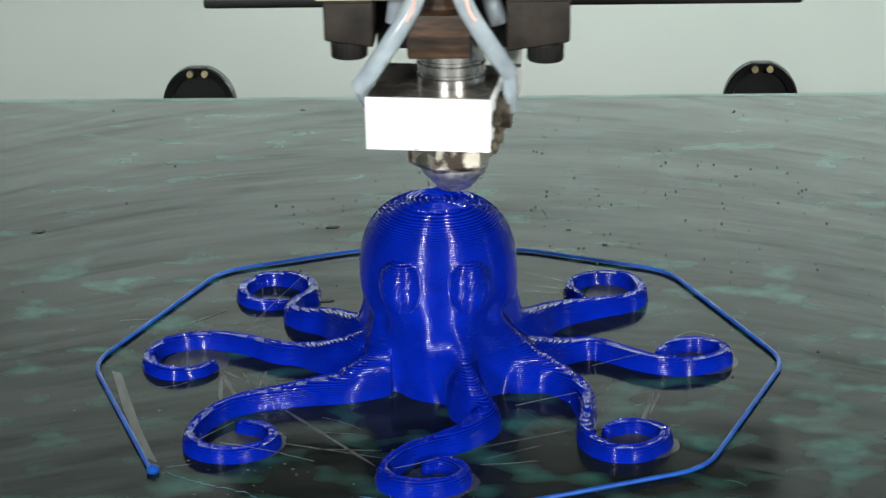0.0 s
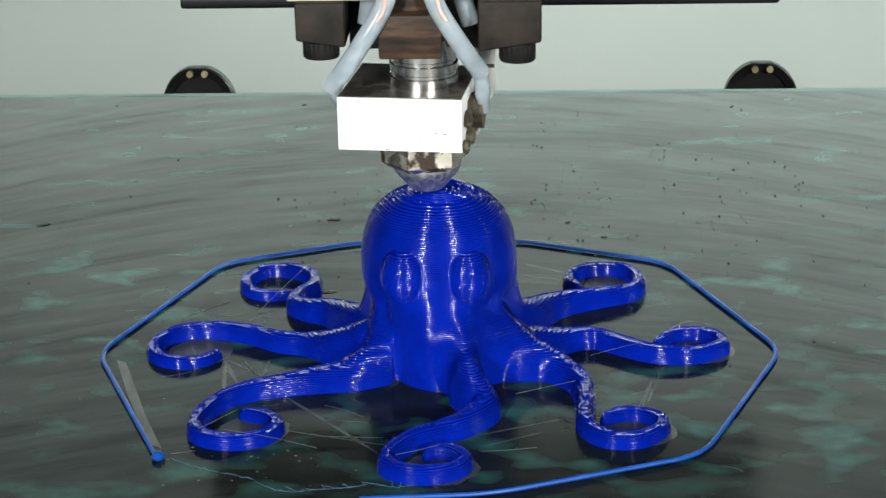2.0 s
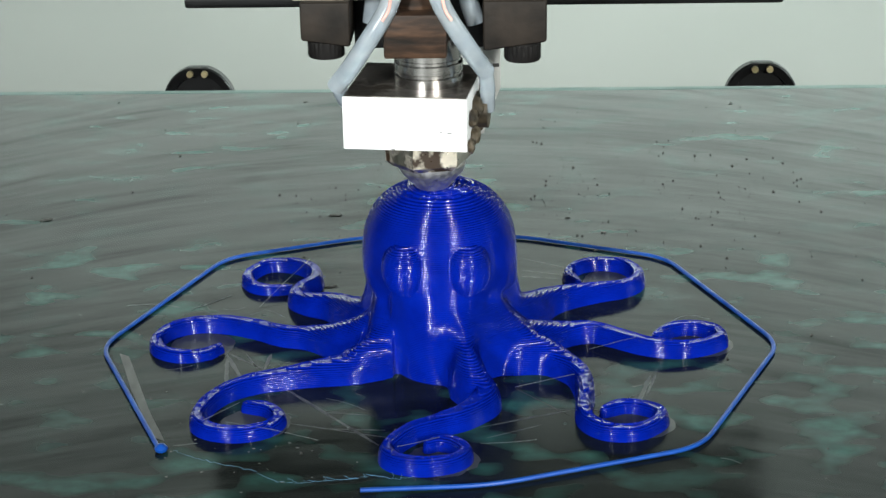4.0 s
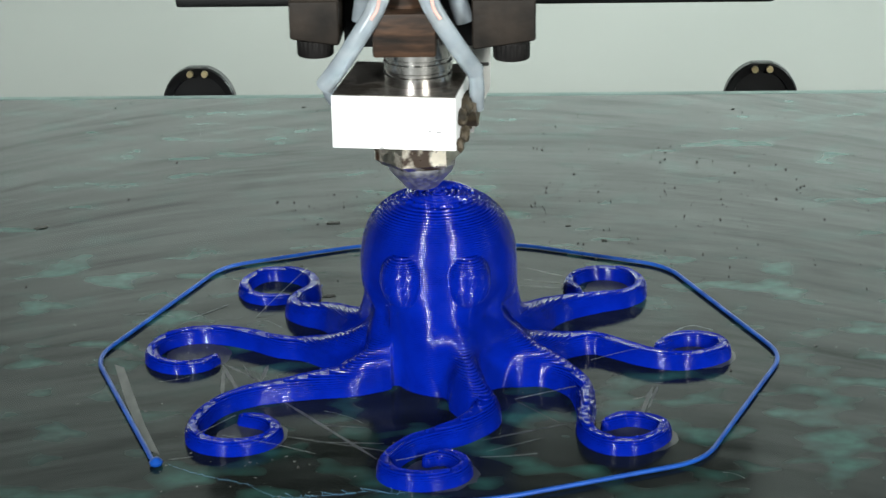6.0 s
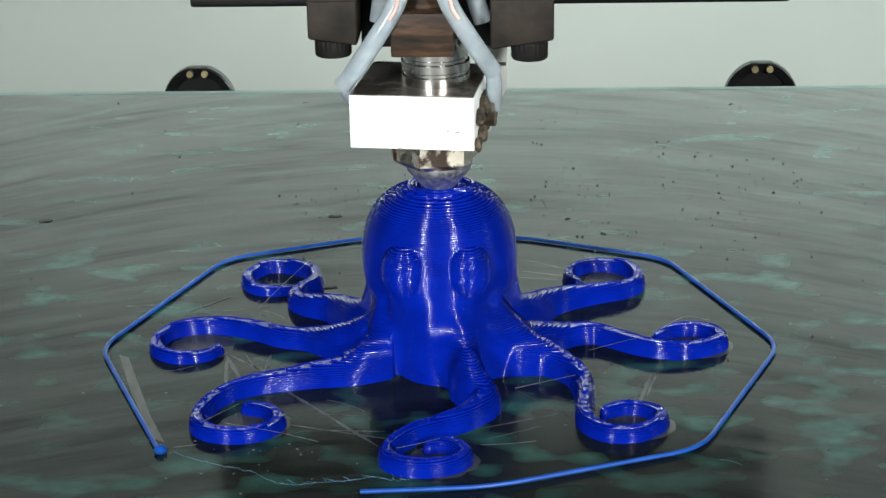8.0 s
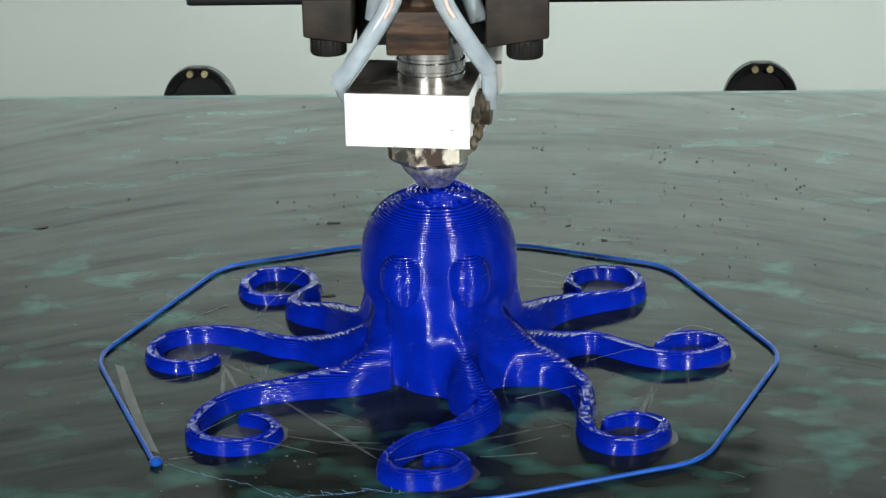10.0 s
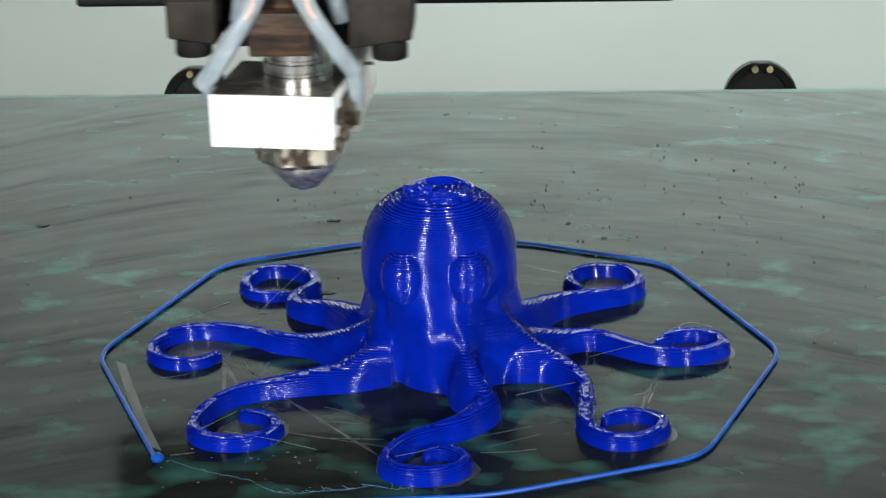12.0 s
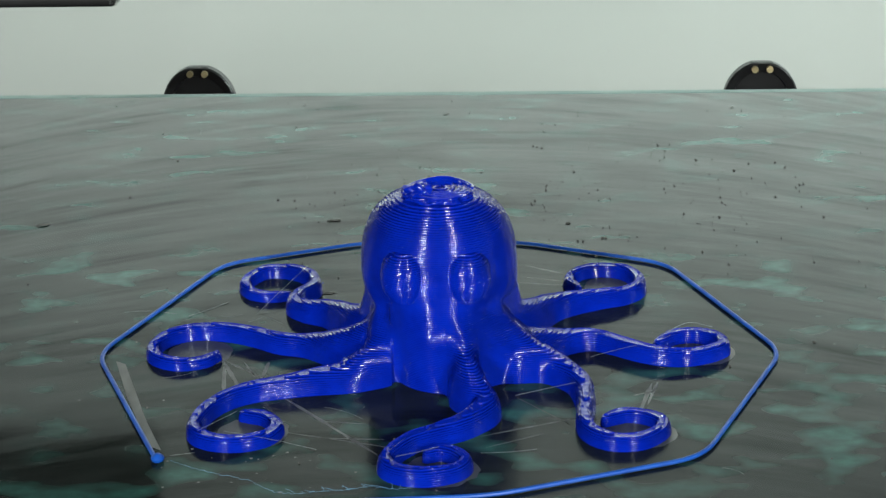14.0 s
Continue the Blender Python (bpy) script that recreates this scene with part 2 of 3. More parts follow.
FRONT_RIGHT_ARM = [(6.4, -3.8, 12), (7.4, -4.5, 9.5), (11.2, -3.3, 7.8), (14.6, -3.1, 6.5), (17.8, -3.6, 5.4), (20.5, -5.4, 4.1), (23.3, -9.8, 3.5), (23.9, -16.4, 3.1), (23.4, -23.1, 2.9), (24.7, -27.2, 2.6), (27.8, -29.4, 2.4), (31.6, -28.9, 2.3), (34.7, -25.8, 2.1), (35.3, -22.7, 2.0), (33.1, -20.5, 1.9), (29.7, -19.8, 1.9), (26.7, -21.6, 1.8)]
RIGHT_ARM = [(9.3, -2.0, 12), (11.2, -0.5, 9), (13.8, 2.0, 6.8), (16.1, 3.6, 5.6), (21.4, 7.3, 3.6), (26.2, 8.4, 3.1), (29.9, 6.2, 3.0), (34.8, 2.6, 3.0), (39.8, 1.2, 2.8), (44.5, 2.5, 2.6), (47.6, 5.3, 2.5), (46.9, 8.9, 2.4), (43.5, 10.8, 2.3), (39.6, 9.9, 2.2), (36.9, 7.0, 2.0)]
BACK_RIGHT_ARM = [(0.6, 1.5, 13.0), (7.5, 8.0, 10.0), (13.9, 13.3, 6.5), (19.9, 21.5, 4.3), (27.0, 25.7, 3.4), (32.1, 27.8, 3.1), (35.1, 31.0, 2.9), (35.6, 35.3, 2.7), (33.4, 39.9, 2.5), (28.8, 41.3, 2.3), (24.7, 39.6, 2.1), (23.1, 35.6, 2.0), (24.5, 32.2, 1.9)]
BACK_ARM = [(0.6, 1.5, 13.0), (0.6, 14.0, 6.5), (0.3, 24.0, 3.6), (-2.4, 31.0, 3.1), (-4.9, 37.0, 2.9), (-5.0, 44.0, 2.7), (-1.8, 49.6, 2.4), (2.8, 49.6, 2.2), (5.7, 45.5, 2.0), (4.0, 40.8, 1.8), (0.0, 39.9, 1.6)]
BACK_LEFT_ARM = [(0.6, 1.5, 13.0), (-6.0, 6.5, 10.0), (-13.0, 11.6, 6.5), (-18.5, 18.4, 4.5), (-23.2, 20.9, 3.6), (-26.0, 24.0, 3.2), (-25.3, 28.2, 3.0), (-23.2, 32.0, 2.9), (-24.1, 37.3, 2.7), (-27.8, 40.8, 2.5), (-33.1, 41.3, 2.2), (-36.1, 36.4, 2.0), (-34.9, 31.9, 1.8), (-31.8, 29.9, 1.6), (-27.6, 30.1, 1.5)]
LEFT_ARM = [(-8.9, -1.7, 12), (-9.8, 0.2, 10), (-12.9, 1.4, 7.5), (-16.2, 2.8, 5.8), (-21.3, 6.1, 3.5), (-26.2, 7.3, 3.1), (-31.4, 10.3, 3.0), (-36.5, 12.3, 2.9), (-41.5, 12.8, 2.6), (-46.0, 10.6, 2.4), (-48.0, 6.2, 2.1), (-46.6, 2.2, 1.9), (-42.9, 0.1, 1.8), (-39.2, 1.0, 1.7), (-36.9, 3.5, 1.6)]
FRONT_LEFT_ARM = [(-6.8, -3.7, 12), (-7.1, -3.6, 10), (-8.2, -4.0, 8), (-10.3, -4.9, 6.5), (-13.2, -6.5, 5.1), (-15.4, -7.3, 4.0), (-19.9, -8.4, 3.4), (-24.3, -9.9, 3.0), (-28.7, -11.6, 2.9), (-32.8, -14.7, 2.8), (-35.6, -19.6, 2.7), (-36.3, -25.4, 2.5), (-33.6, -28.7, 2.3), (-29.1, -29.5, 2.2), (-25.3, -27.8, 2.1), (-23.8, -24.1, 2.0), (-25.9, -20.7, 1.9), (-29.5, -19.6, 1.8)]
ARMS = [FRONT_ARM, FRONT_RIGHT_ARM, RIGHT_ARM, BACK_RIGHT_ARM, BACK_ARM, BACK_LEFT_ARM, LEFT_ARM, FRONT_LEFT_ARM]


def arm_fields(xs, ys):
    """For every arm: distance to its centre line over the grid, half width and height of the nearest place."""
    out = []
    gx, gy = np.meshgrid(xs, ys, indexing="ij")
    for a in ARMS:
        line, wide, high = arm_path(a)
        best = np.full(gx.shape, 1e9)
        w, h = np.ones_like(gx), np.ones_like(gx)
        for i in range(len(line) - 1):
            p, d = line[i], line[i + 1] - line[i]
            u = np.clip(((gx - p[0]) * d[0] + (gy - p[1]) * d[1]) / (d @ d + 1e-12), 0, 1)
            q = np.hypot(gx - p[0] - u * d[0], gy - p[1] - u * d[1])
            near = q < best
            best = np.where(near, q, best)
            w = np.where(near, wide[i] + u * (wide[i + 1] - wide[i]), w)
            h = np.where(near, high[i] + u * (high[i + 1] - high[i]), h)
        out.append((best, w, h))
    return out


def blend(a, b, k):
    h = np.clip(0.5 + 0.5 * (b - a) / k, 0, 1)
    return b + (a - b) * h - k * h * (1 - h)


def head_radius(z):
    if z > 29.7:
        return 5.75 - 0.3 * (z - 29.7)
    if z > 17:
        return 12.7 * max(0.0, 1 - ((z - 17) / 13.6) ** 2.8) ** (1 / 2.8)
    return 12.7 - 0.09 * max(0, 9.5 - z) ** 2


# across from the middle, and a phase for the unevenness
EYES = ((-5.2, 0.0), (4.75, 2.0))


def eye_half_width(z):
    """A bulging eye with a flat upper lid that narrows downwards."""
    up = z - 19.6
    u, p = (up / 4.2, 2.5) if up > 0 else (-up / 4.5, 1.9)
    return 3.7 * (1 - u ** p) ** (1 / p) if u < 1 else 0.0


def octopus_slice(z, gx, gy, fields):
    """Signed distance of the octopus's outline at the height z (millimetres, negative inside)."""
    back = min(0.11 * max(0, 20 - z) ** 2, 8.5)
    f = np.hypot(gx - CX, gy - CY - back) - head_radius(z)
    if z < 22:
        f = blend(f, np.hypot(gx - CX, gy - CY + 5.0) - 7.4 + 0.06 * max(0, z - 16) ** 2 + 0.4 * max(0, 10 - z), 2.6)
    if z < 13:
        f = blend(f, np.hypot(gx - 2.3, gy + 1.0) - 9.3 + 0.065 * max(0, z - 5) ** 2, 3.0)
    for d, w, h in fields:
        p = np.clip(3.4 - 0.45 * w, 1.8, 2.7)
        g = ((d / (1.06 * w)) ** p + (z / h) ** 2.2) ** 0.455 - 1
        f = blend(f, g * np.minimum(w, h), np.interp(z, [0, 3, 7, 12], [1.0, 2.2, 3.2, 2.8]))
    for ex, lean in EYES:
        e = eye_half_width(z)
        if e > 0:
            rag = 0.02 * np.sin(gx * 4.1 + z * 5.0 + lean) * np.sin(z * 6.3 - gx * 2.3) + 0.02 * np.sin(gx * 7.7 - z * 3.1)
            f = blend(f, np.hypot(gx - CX - ex, gy - CY + 10.15) - e + rag, 0.15)
    wob = 0.03 * np.sin(gx * 0.8 + z * 0.6) * np.sin(gy * 0.9 + z * 0.5) + 0.003 * np.sin(gx * 4.3 - z * 3) * np.sin(gy * 3.7 + z * 2)
    if z > 29.7:
        f = f + 0.45 * np.sin(gx * 1.3 + z * 2.1) * np.sin(gy * 1.1 - z * 1.7) + 0.2 * np.sin(gx * 3.1 - z * 5) * np.sin(gy * 2.7 + z * 4)
    return f + wob


def layered(slices, name, material, parent, label=""):
    """One mesh of stacked print layers: each layer is the outline of its slice with a rounded bead edge, and its open top is closed."""
    verts, faces = [], []
    base = 0
    rng = np.random.RandomState(4)
    for k, (xs, ys, f, nxt, z, thick) in enumerate(slices):
        step = xs[1] - xs[0]
        inside = f < 0
        if not inside.any():
            continue
        nx, ny = f.shape
        gxv, gyv = np.gradient(f, step)
        jig = rng.uniform(-0.008, 0.008)
        index = {}
        pts = []

        def crossing(i0, j0, i1, j1):
            key = (i0, j0, i1, j1)
            if key in index:
                return index[key]
            a, b = f[i0, j0], f[i1, j1]
            t = a / (a - b)
            gx = gxv[i0, j0] * (1 - t) + gxv[i1, j1] * t
            gy = gyv[i0, j0] * (1 - t) + gyv[i1, j1] * t
            g = math.hypot(gx, gy) or 1
            index[key] = len(pts)
            pts.append((xs[i0] + (xs[i1] - xs[i0]) * t, ys[j0] + (ys[j1] - ys[j0]) * t, gx / g, gy / g))
            return index[key]

        code = inside[:-1, :-1] * 1 + inside[1:, :-1] * 2 + inside[1:, 1:] * 4 + inside[:-1, 1:] * 8
        edge_cells = np.argwhere((code > 0) & (code < 15))
        sides, caps = [], []
        for i, j in edge_cells.tolist():
            ring = [(i, j), (i + 1, j), (i + 1, j + 1), (i, j + 1)]
            poly, cuts = [], []
            for m in range(4):
                p, q = ring[m], ring[(m + 1) % 4]
                if inside[p]:
                    poly.append(("g", p))
                if inside[p] != inside[q]:
                    a, b = sorted((p, q))
                    c = crossing(*a, *b)
                    poly.append(("c", c))
                    cuts.append((c, inside[p]))
            caps.append(poly)
            for m in range(len(cuts)):
                if cuts[m][1]:
                    sides.append((cuts[m][0], cuts[(m + 1) % len(cuts)][0]))
        p = np.array(pts)
        profile = [(0.0, -0.042), (0.1, -0.029), (0.28, -0.012), (0.5, 0.0), (0.72, -0.012), (0.9, -0.029), (1.0, -0.042)]
        for up, push in profile:
            verts.append(np.stack([p[:, 0] + p[:, 2] * (push + jig), p[:, 1] + p[:, 3] * (push + jig), np.full(len(p), z + up * thick)], 1))
        n = len(p)
        for a, b in sides:
            for r in range(6):
                faces.append((base + r * n + a, base + (r + 1) * n + a, base + (r + 1) * n + b, base + r * n + b))
        top = base + 6 * n
        base += 7 * n
        # the part of the top that the next layer leaves open
        open_cell = np.ones_like(code, bool)
        if nxt is not None:
            deep = nxt < -1.2 * step - 0.1
            open_cell = ~(deep[:-1, :-1] & deep[1:, :-1] & deep[1:, 1:] & deep[:-1, 1:])
        corner = {}
        grid = []

        def corner_vert(i, j):
            if (i, j) not in corner:
                corner[i, j] = base + len(grid)
                grid.append((xs[i], ys[j], z + thick - rng.uniform(0.0, 0.2)))
            return corner[i, j]

        for poly, (i, j) in zip(caps, edge_cells.tolist()):
            if len(poly) >= 3 and open_cell[i, j]:
                faces.append(tuple(top + v if kind == "c" else corner_vert(*v) for kind, v in poly))
        for i, j in np.argwhere((code == 15) & open_cell).tolist():
            faces.append((corner_vert(i, j), corner_vert(i + 1, j), corner_vert(i + 1, j + 1), corner_vert(i, j + 1)))
        if grid:
            verts.append(np.array(grid))
            base += len(grid)
    me = bpy.data.meshes.new(name)
    me.from_pydata((np.concatenate(verts) * MM).tolist(), [], faces)
    me.materials.append(material)
    smooth(me)
    me.set_sharp_from_angle(angle=radians(50))
    ob = new(name, me)
    ob.parent = parent
    if label:
        ob["label"] = label
    return ob


TOP = 30.2


def octopus():
    toy = thing("octopus_figurine", "glossy blue plastic octopus figurine with visible print layers", "figurine")
    slices = []
    low_x, low_y = np.arange(-56, 56, 0.36), np.arange(-53, 56, 0.36)
    high_x, high_y = np.arange(-20, 20, 0.26), np.arange(-20, 23, 0.26)
    low, high = arm_fields(low_x, low_y), arm_fields(high_x, high_y)
    gl, gh = np.meshgrid(low_x, low_y, indexing="ij"), np.meshgrid(high_x, high_y, indexing="ij")
    count = int(TOP / LAYER)
    for k in range(count):
        z = k * LAYER
        lower = z < 9.0
        xs, ys = (low_x, low_y) if lower else (high_x, high_y)
        g, fields = (gl, low) if lower else (gh, high)
        f = octopus_slice(z + LAYER / 2, *g, fields)
        nxt = octopus_slice(z + LAYER * 1.5, *g, fields) if k < count - 1 else None
        slices.append((xs, ys, f, nxt, z, LAYER))
    layered(slices, "body", BLUE, toy)
    # two last layers, laid one after the other on the open crown
    for n in (0, 1):
        z = count * LAYER
        f = octopus_slice(z + LAYER * (0.5 + n), *gh, high)
        rag = 0.25 * np.sin(gh[0] * 1.9 + n) * np.sin(gh[1] * 2.3 - n)
        layered([(high_x, high_y, f + rag, None, -LAYER, LAYER)], "crown_layer", BLUE, toy)
    zits = bmesh.new()
    rng = random.Random(21)

    def zit(x, y, z, r):
        made = bmesh.ops.create_icosphere(zits, subdivisions=1, radius=r)["verts"]
        for v in made:
            v.co = Vector((x + v.co.x * rng.uniform(0.8, 1.4), y + v.co.y * rng.uniform(0.8, 1.4), z + v.co.z * 0.8))

    for a in ARMS:
        line, wide, high = arm_path(a)
        for k in range(85):
            i = int(len(line) * (0.16 + 0.83 * rng.random()))
            i = min(i, len(line) - 1)
            off = rng.gauss(0, 0.45) * wide[i]
            d = line[min(i + 1, len(line) - 1)] - line[i - 1]
            d = d / (np.hypot(*d) + 1e-9)
            u = min(1, abs(off) / wide[i])
            zit(line[i][0] - d[1] * off, line[i][1] + d[0] * off, high[i] * max(0.05, 1 - u ** 1.9) ** 0.43, 0.10 + 0.18 * rng.random() ** 2)
    for ex, lean in EYES:
        for k in range(60):
            a, z = rng.uniform(-1.2, 1.2), rng.uniform(15.6, 23.4)
            r = eye_half_width(z)
            zit(CX + ex + r * math.sin(a), CY - 10.15 - r * math.cos(a), z, 0.07 + 0.1 * rng.random())
    for k in range(16):
        a, z = rng.uniform(-1.2, 1.2), rng.uniform(12, 28)
        zit(CX + head_radius(z) * math.sin(a), CY - head_radius(z) * math.cos(a), z, 0.08 + 0.08 * rng.random())
    blobs = part("oozed_plastic", zits, BLUE, toy, "tiny oozed plastic blobs along the ridges")
    blobs["kind"] = "stuff"
    swirl = bmesh.new()
    for r, n in ((5.2, 0), (4.7, 1), (4.0, 2), (3.1, 3), (2.1, 4), (1.0, 5)):
        pts = [Vector((CX + 0.4 + (r + 0.25 * noise.noise(Vector((a * 1.3, n, 0)))) * math.cos(a), CY + (r + 0.25 * noise.noise(Vector((a * 1.3, n, 5)))) * math.sin(a), 0.12 + 0.22 * noise.noise(Vector((a, n, 9))))) for a in np.linspace(0.3 * n, 5.6 + 0.3 * n, 40).tolist()]
        tube(pts, 0.24, 7, bm=swirl)
    part("crown_swirl", swirl, BLUE, toy, "rough coiled filament on the open crown")
    tuft = lump((CX - 2.9, CY - 1.6, -0.5), 1.5, 11, (1.35, 1.2, 1.05), 0.6, 4)
    part("filament_tuft", tuft, BLUE, toy, "torn tuft of filament at the crown")
    return toy, count * LAYER


OCTOPUS, CROWN_Z = octopus()
TOPS = [o for o in OCTOPUS.children if o.name in ("crown_swirl", "filament_tuft")]
CROWNS = [o for o in OCTOPUS.children if o.name.startswith("crown_layer")]


# ---------------------------------------------------------------- skirt of filament round the figurine
def rounded_line(corners, n=6):
    out = [Vector(corners[0])]
    for a, b, c in zip(corners, corners[1:], corners[2:]):
        a, b, c = Vector(a), Vector(b), Vector(c)
        p, q = b + (a - b).normalized() * 5, b + (c - b).normalized() * 5
        for i in range(n + 1):
            t = i / n
            out.append(p.lerp(b, t).lerp(b.lerp(q, t), t))
    out.append(Vector(corners[-1]))
    return out


def skirt():
    ob = thing("filament_skirt", "thin blue filament outline laid round the figurine on the bed", "filament")
    corners = [(-9.6, -46.6, 0.45), (9, -45.2, 0.45), (40.6, -33.0, 0.4), (57.4, 5.2, 0.4), (41.6, 46.3, 0.4), (14, 58.2, 0.4), (-16, 58.2, 0.4), (-41.8, 47.2, 0.4), (-57.4, 5.2, 0.4), (-41.0, -33.2, 0.4)]
    line = rounded_line(corners)
    part("strand", tube(line, 0.38, 8, flat=0.9), THREAD, ob)
    part("end_blob", lathe([(0.2, 0), (0.9, 0.15), (1.05, 0.6), (0.6, 1.15), (0.1, 1.3)], 10, (-40.6, -33.4, 0)), THREAD, ob)
    return ob


SKIRT = skirt()


# ---------------------------------------------------------------- traces on the bed
STRANDS = [
    [(-31.2, -29.4, 3.0), (-24.0, -29.2, 1.5), (-17.2, -29.9, 0.1)],
    [(-30.1, -21.7, 2.6), (-35.2, -28.4, 2.6)],
    [(12.9, -11.0, 0.1), (17.7, -11.5, 1.5), (22.3, -14.6, 4.0)],
    [(25.5, 4.0, 0.1), (30.6, 3.1, 2.0), (33.1, 1.7, 3.2)],
    [(-25.0, 39.4, 3.0), (-28.8, 30.2, 2.0), (-32.6, 23.2, 0.1)],
    [(-44.6, 22.3, 0.1), (-41.5, 25.4, 0.1), (-38.4, 28.8, 0.1)],
    [(-32.8, 13.9, 2.5), (-30.3, 17.1, 2.0), (-27.5, 18.1, 0.3)],
    [(36.2, 3.6, 3.5), (41.6, 6.7, 5.0), (46.2, 9.9, 3.0)],
    [(24.0, -8.9, 0.1), (24.7, -14.8, 0.1), (24.9, -23.2, 2.5)],
    [(7.5, -31.1, 0.1), (11.7, -30.8, 0.1), (16.0, -29.9, 0.1)],
    [(1.7, -32.6, 2.0), (-1.5, -36.0, 2.8), (-4.8, -37.5, 2.8)],
]
LOOSE_THREAD = [
    (-38.8, -33.3),
    (-35.1, -35.7),
    (-31.5, -37.5),
    (-26.2, -39.7),
    (-22.7, -42.8),
    (-19.1, -43.8),
    (-15.9, -43.2),
    (-11.1, -42.5),
    (-7.9, -41.5),
    (-4.6, -42.5),
    (-1.4, -41.5),
]
# start, end and width of scraped marks
SCRAPES = [
    (-35.9, 3.2, -30.6, -10.5, 0.9),
    (-35.2, 2.8, -27.8, -4.5, 0.6),
    (-35.4, 1.6, -34.1, -9.5, 0.8),
    (-32.3, 2.7, -29.6, -3.6, 0.4),
    (-28.1, 2.7, -28.5, -3.6, 0.9),
    (-24.4, -11.0, -7.9, -31.5, 0.8),
    (-25.7, -22.8, -6.1, -29.1, 0.35),
    (-17.6, -25.8, -7.1, -26.4, 0.5),
    (-18.1, -19.9, -10.1, -21.0, 0.25),
    (35.0, -6.3, 31.8, -18.8, 0.9),
    (35.9, -5.9, 33.7, -14.3, 0.6),
    (7.5, -25.4, 21.4, -19.5, 0.4),
    (8.3, -29.2, 16.9, -24.6, 0.3),
    (-39.1, -31.6, -35.4, -30.6, 0.4),
    (15.3, 46.5, 22.5, 42.0, 0.5),
    (14.7, 40.7, 22.4, 38.3, 0.4),
    (14.1, 37.8, 21.3, 36.4, 0.4),
    (31.6, -11.0, 35.8, -8.9, 0.3),
]
# dark line painted on the glass for the reflection of a hair
HAIR_REFLECTION = (12.9, -11.3, 21.5, -21.7, 0.3)
# smooth film strip; the wall's reflection in it is painted as pale grey
SHEEN_FILM = [
    [(-53.9, 3.1), (-52.1, 1.9), (-44.8, -19.6), (-40.7, -29.9), (-42.9, -28.4), (-49.3, -11.4)],
]


def bed_hairs():
    ob = thing("plastic_hairs", "fine pale stray plastic hairs on the bed", "plastic hairs", kind="stuff")
    bm = bmesh.new()
    for k, line in enumerate(STRANDS):
        pts = spline(line, 18)
        for i, p in enumerate(pts):
            p += Vector((noise.noise(p * 0.6), noise.noise(p * 0.6 + Vector((9, 0, 0))), 0)) * 0.05
        tube(pts, 0.032 + 0.008 * (k % 3), 5, bm=bm)
    rng = random.Random(12)
    for k in range(12):
        x, y, a = rng.uniform(-55, 55), rng.uniform(-42, 50), rng.uniform(0, math.pi)
        size = rng.uniform(1.5, 5.0)
        bend = rng.uniform(-0.6, 0.6)
        line = [(x + size * u * math.cos(a + bend * u), y + size * u * math.sin(a + bend * u), 0.05) for u in (-1, -0.3, 0.4, 1)]
        tube(spline(line, 10), 0.02, 5, bm=bm)
    part("hairs", bm, HAIR, ob)
    bm = bmesh.new()
    fine = spline([(x, y, 0.1) for x, y in LOOSE_THREAD], 160)
    for i, p in enumerate(fine):
        p += Vector((noise.noise(Vector((i * 0.35, 0, 0))), noise.noise(Vector((i * 0.35, 7, 0))), 0)) * 0.45
    tube(fine, [0.018 + 0.04 * max(0.0, noise.noise(Vector((i * 0.22, 3, 1)))) for i in range(160)], 5, bm=bm)
    for k in range(12):
        p = fine[80 + k * 6]
        q = p + Vector((rng.uniform(-1.6, 1.6), rng.uniform(-1.0, 1.8), 0.1))
        tube(spline([p, p.lerp(q, 0.5) + Vector((0.2, -0.2, 0.1)), q], 6), 0.025, 5, bm=bm)
    part("loose_thread", bm, PALE_THREAD, ob, "thin pale blue loose thread")
    bm = bmesh.new()
    for k in range(70):
        p = (rng.uniform(-70, 75), rng.uniform(-45, 60)) if k % 3 else (rng.gauss(-22, 9), rng.gauss(-36, 5))
        made = bmesh.ops.create_icosphere(bm, subdivisions=1, radius=0.08 + 0.12 * rng.random() ** 2)["verts"]
        for v in made:
            v.co = Vector((p[0] + v.co.x * 1.5, p[1] + v.co.y, 0.03 + v.co.z * 0.5))
    part("pale_specks", bm, RESIDUE, ob)
    return ob


def scrape(bm, mark):
    """A thin ragged mark from one place to another, tapered at its ends."""
    x0, y0, x1, y1, w = mark
    a, b = Vector((x0, y0, 0.012)), Vector((x1, y1, 0.012))
    side = (b - a).cross(Vector((0, 0, 1))).normalized()
    n = 14
    rows = []
    for i in range(n + 1):
        u = i / n
        half = w * 0.5 * min(1.0, 5 * u + 0.15, 5 * (1 - u) + 0.15) * (0.75 + 0.5 * noise.noise(Vector((u * 9 + x0, y0, w))))
        p = a.lerp(b, u)
        rows.append((bm.verts.new(p - side * half), bm.verts.new(p + side * half)))
    for (p, q), (r, t) in zip(rows, rows[1:]):
        bm.faces.new((p, q, t, r))


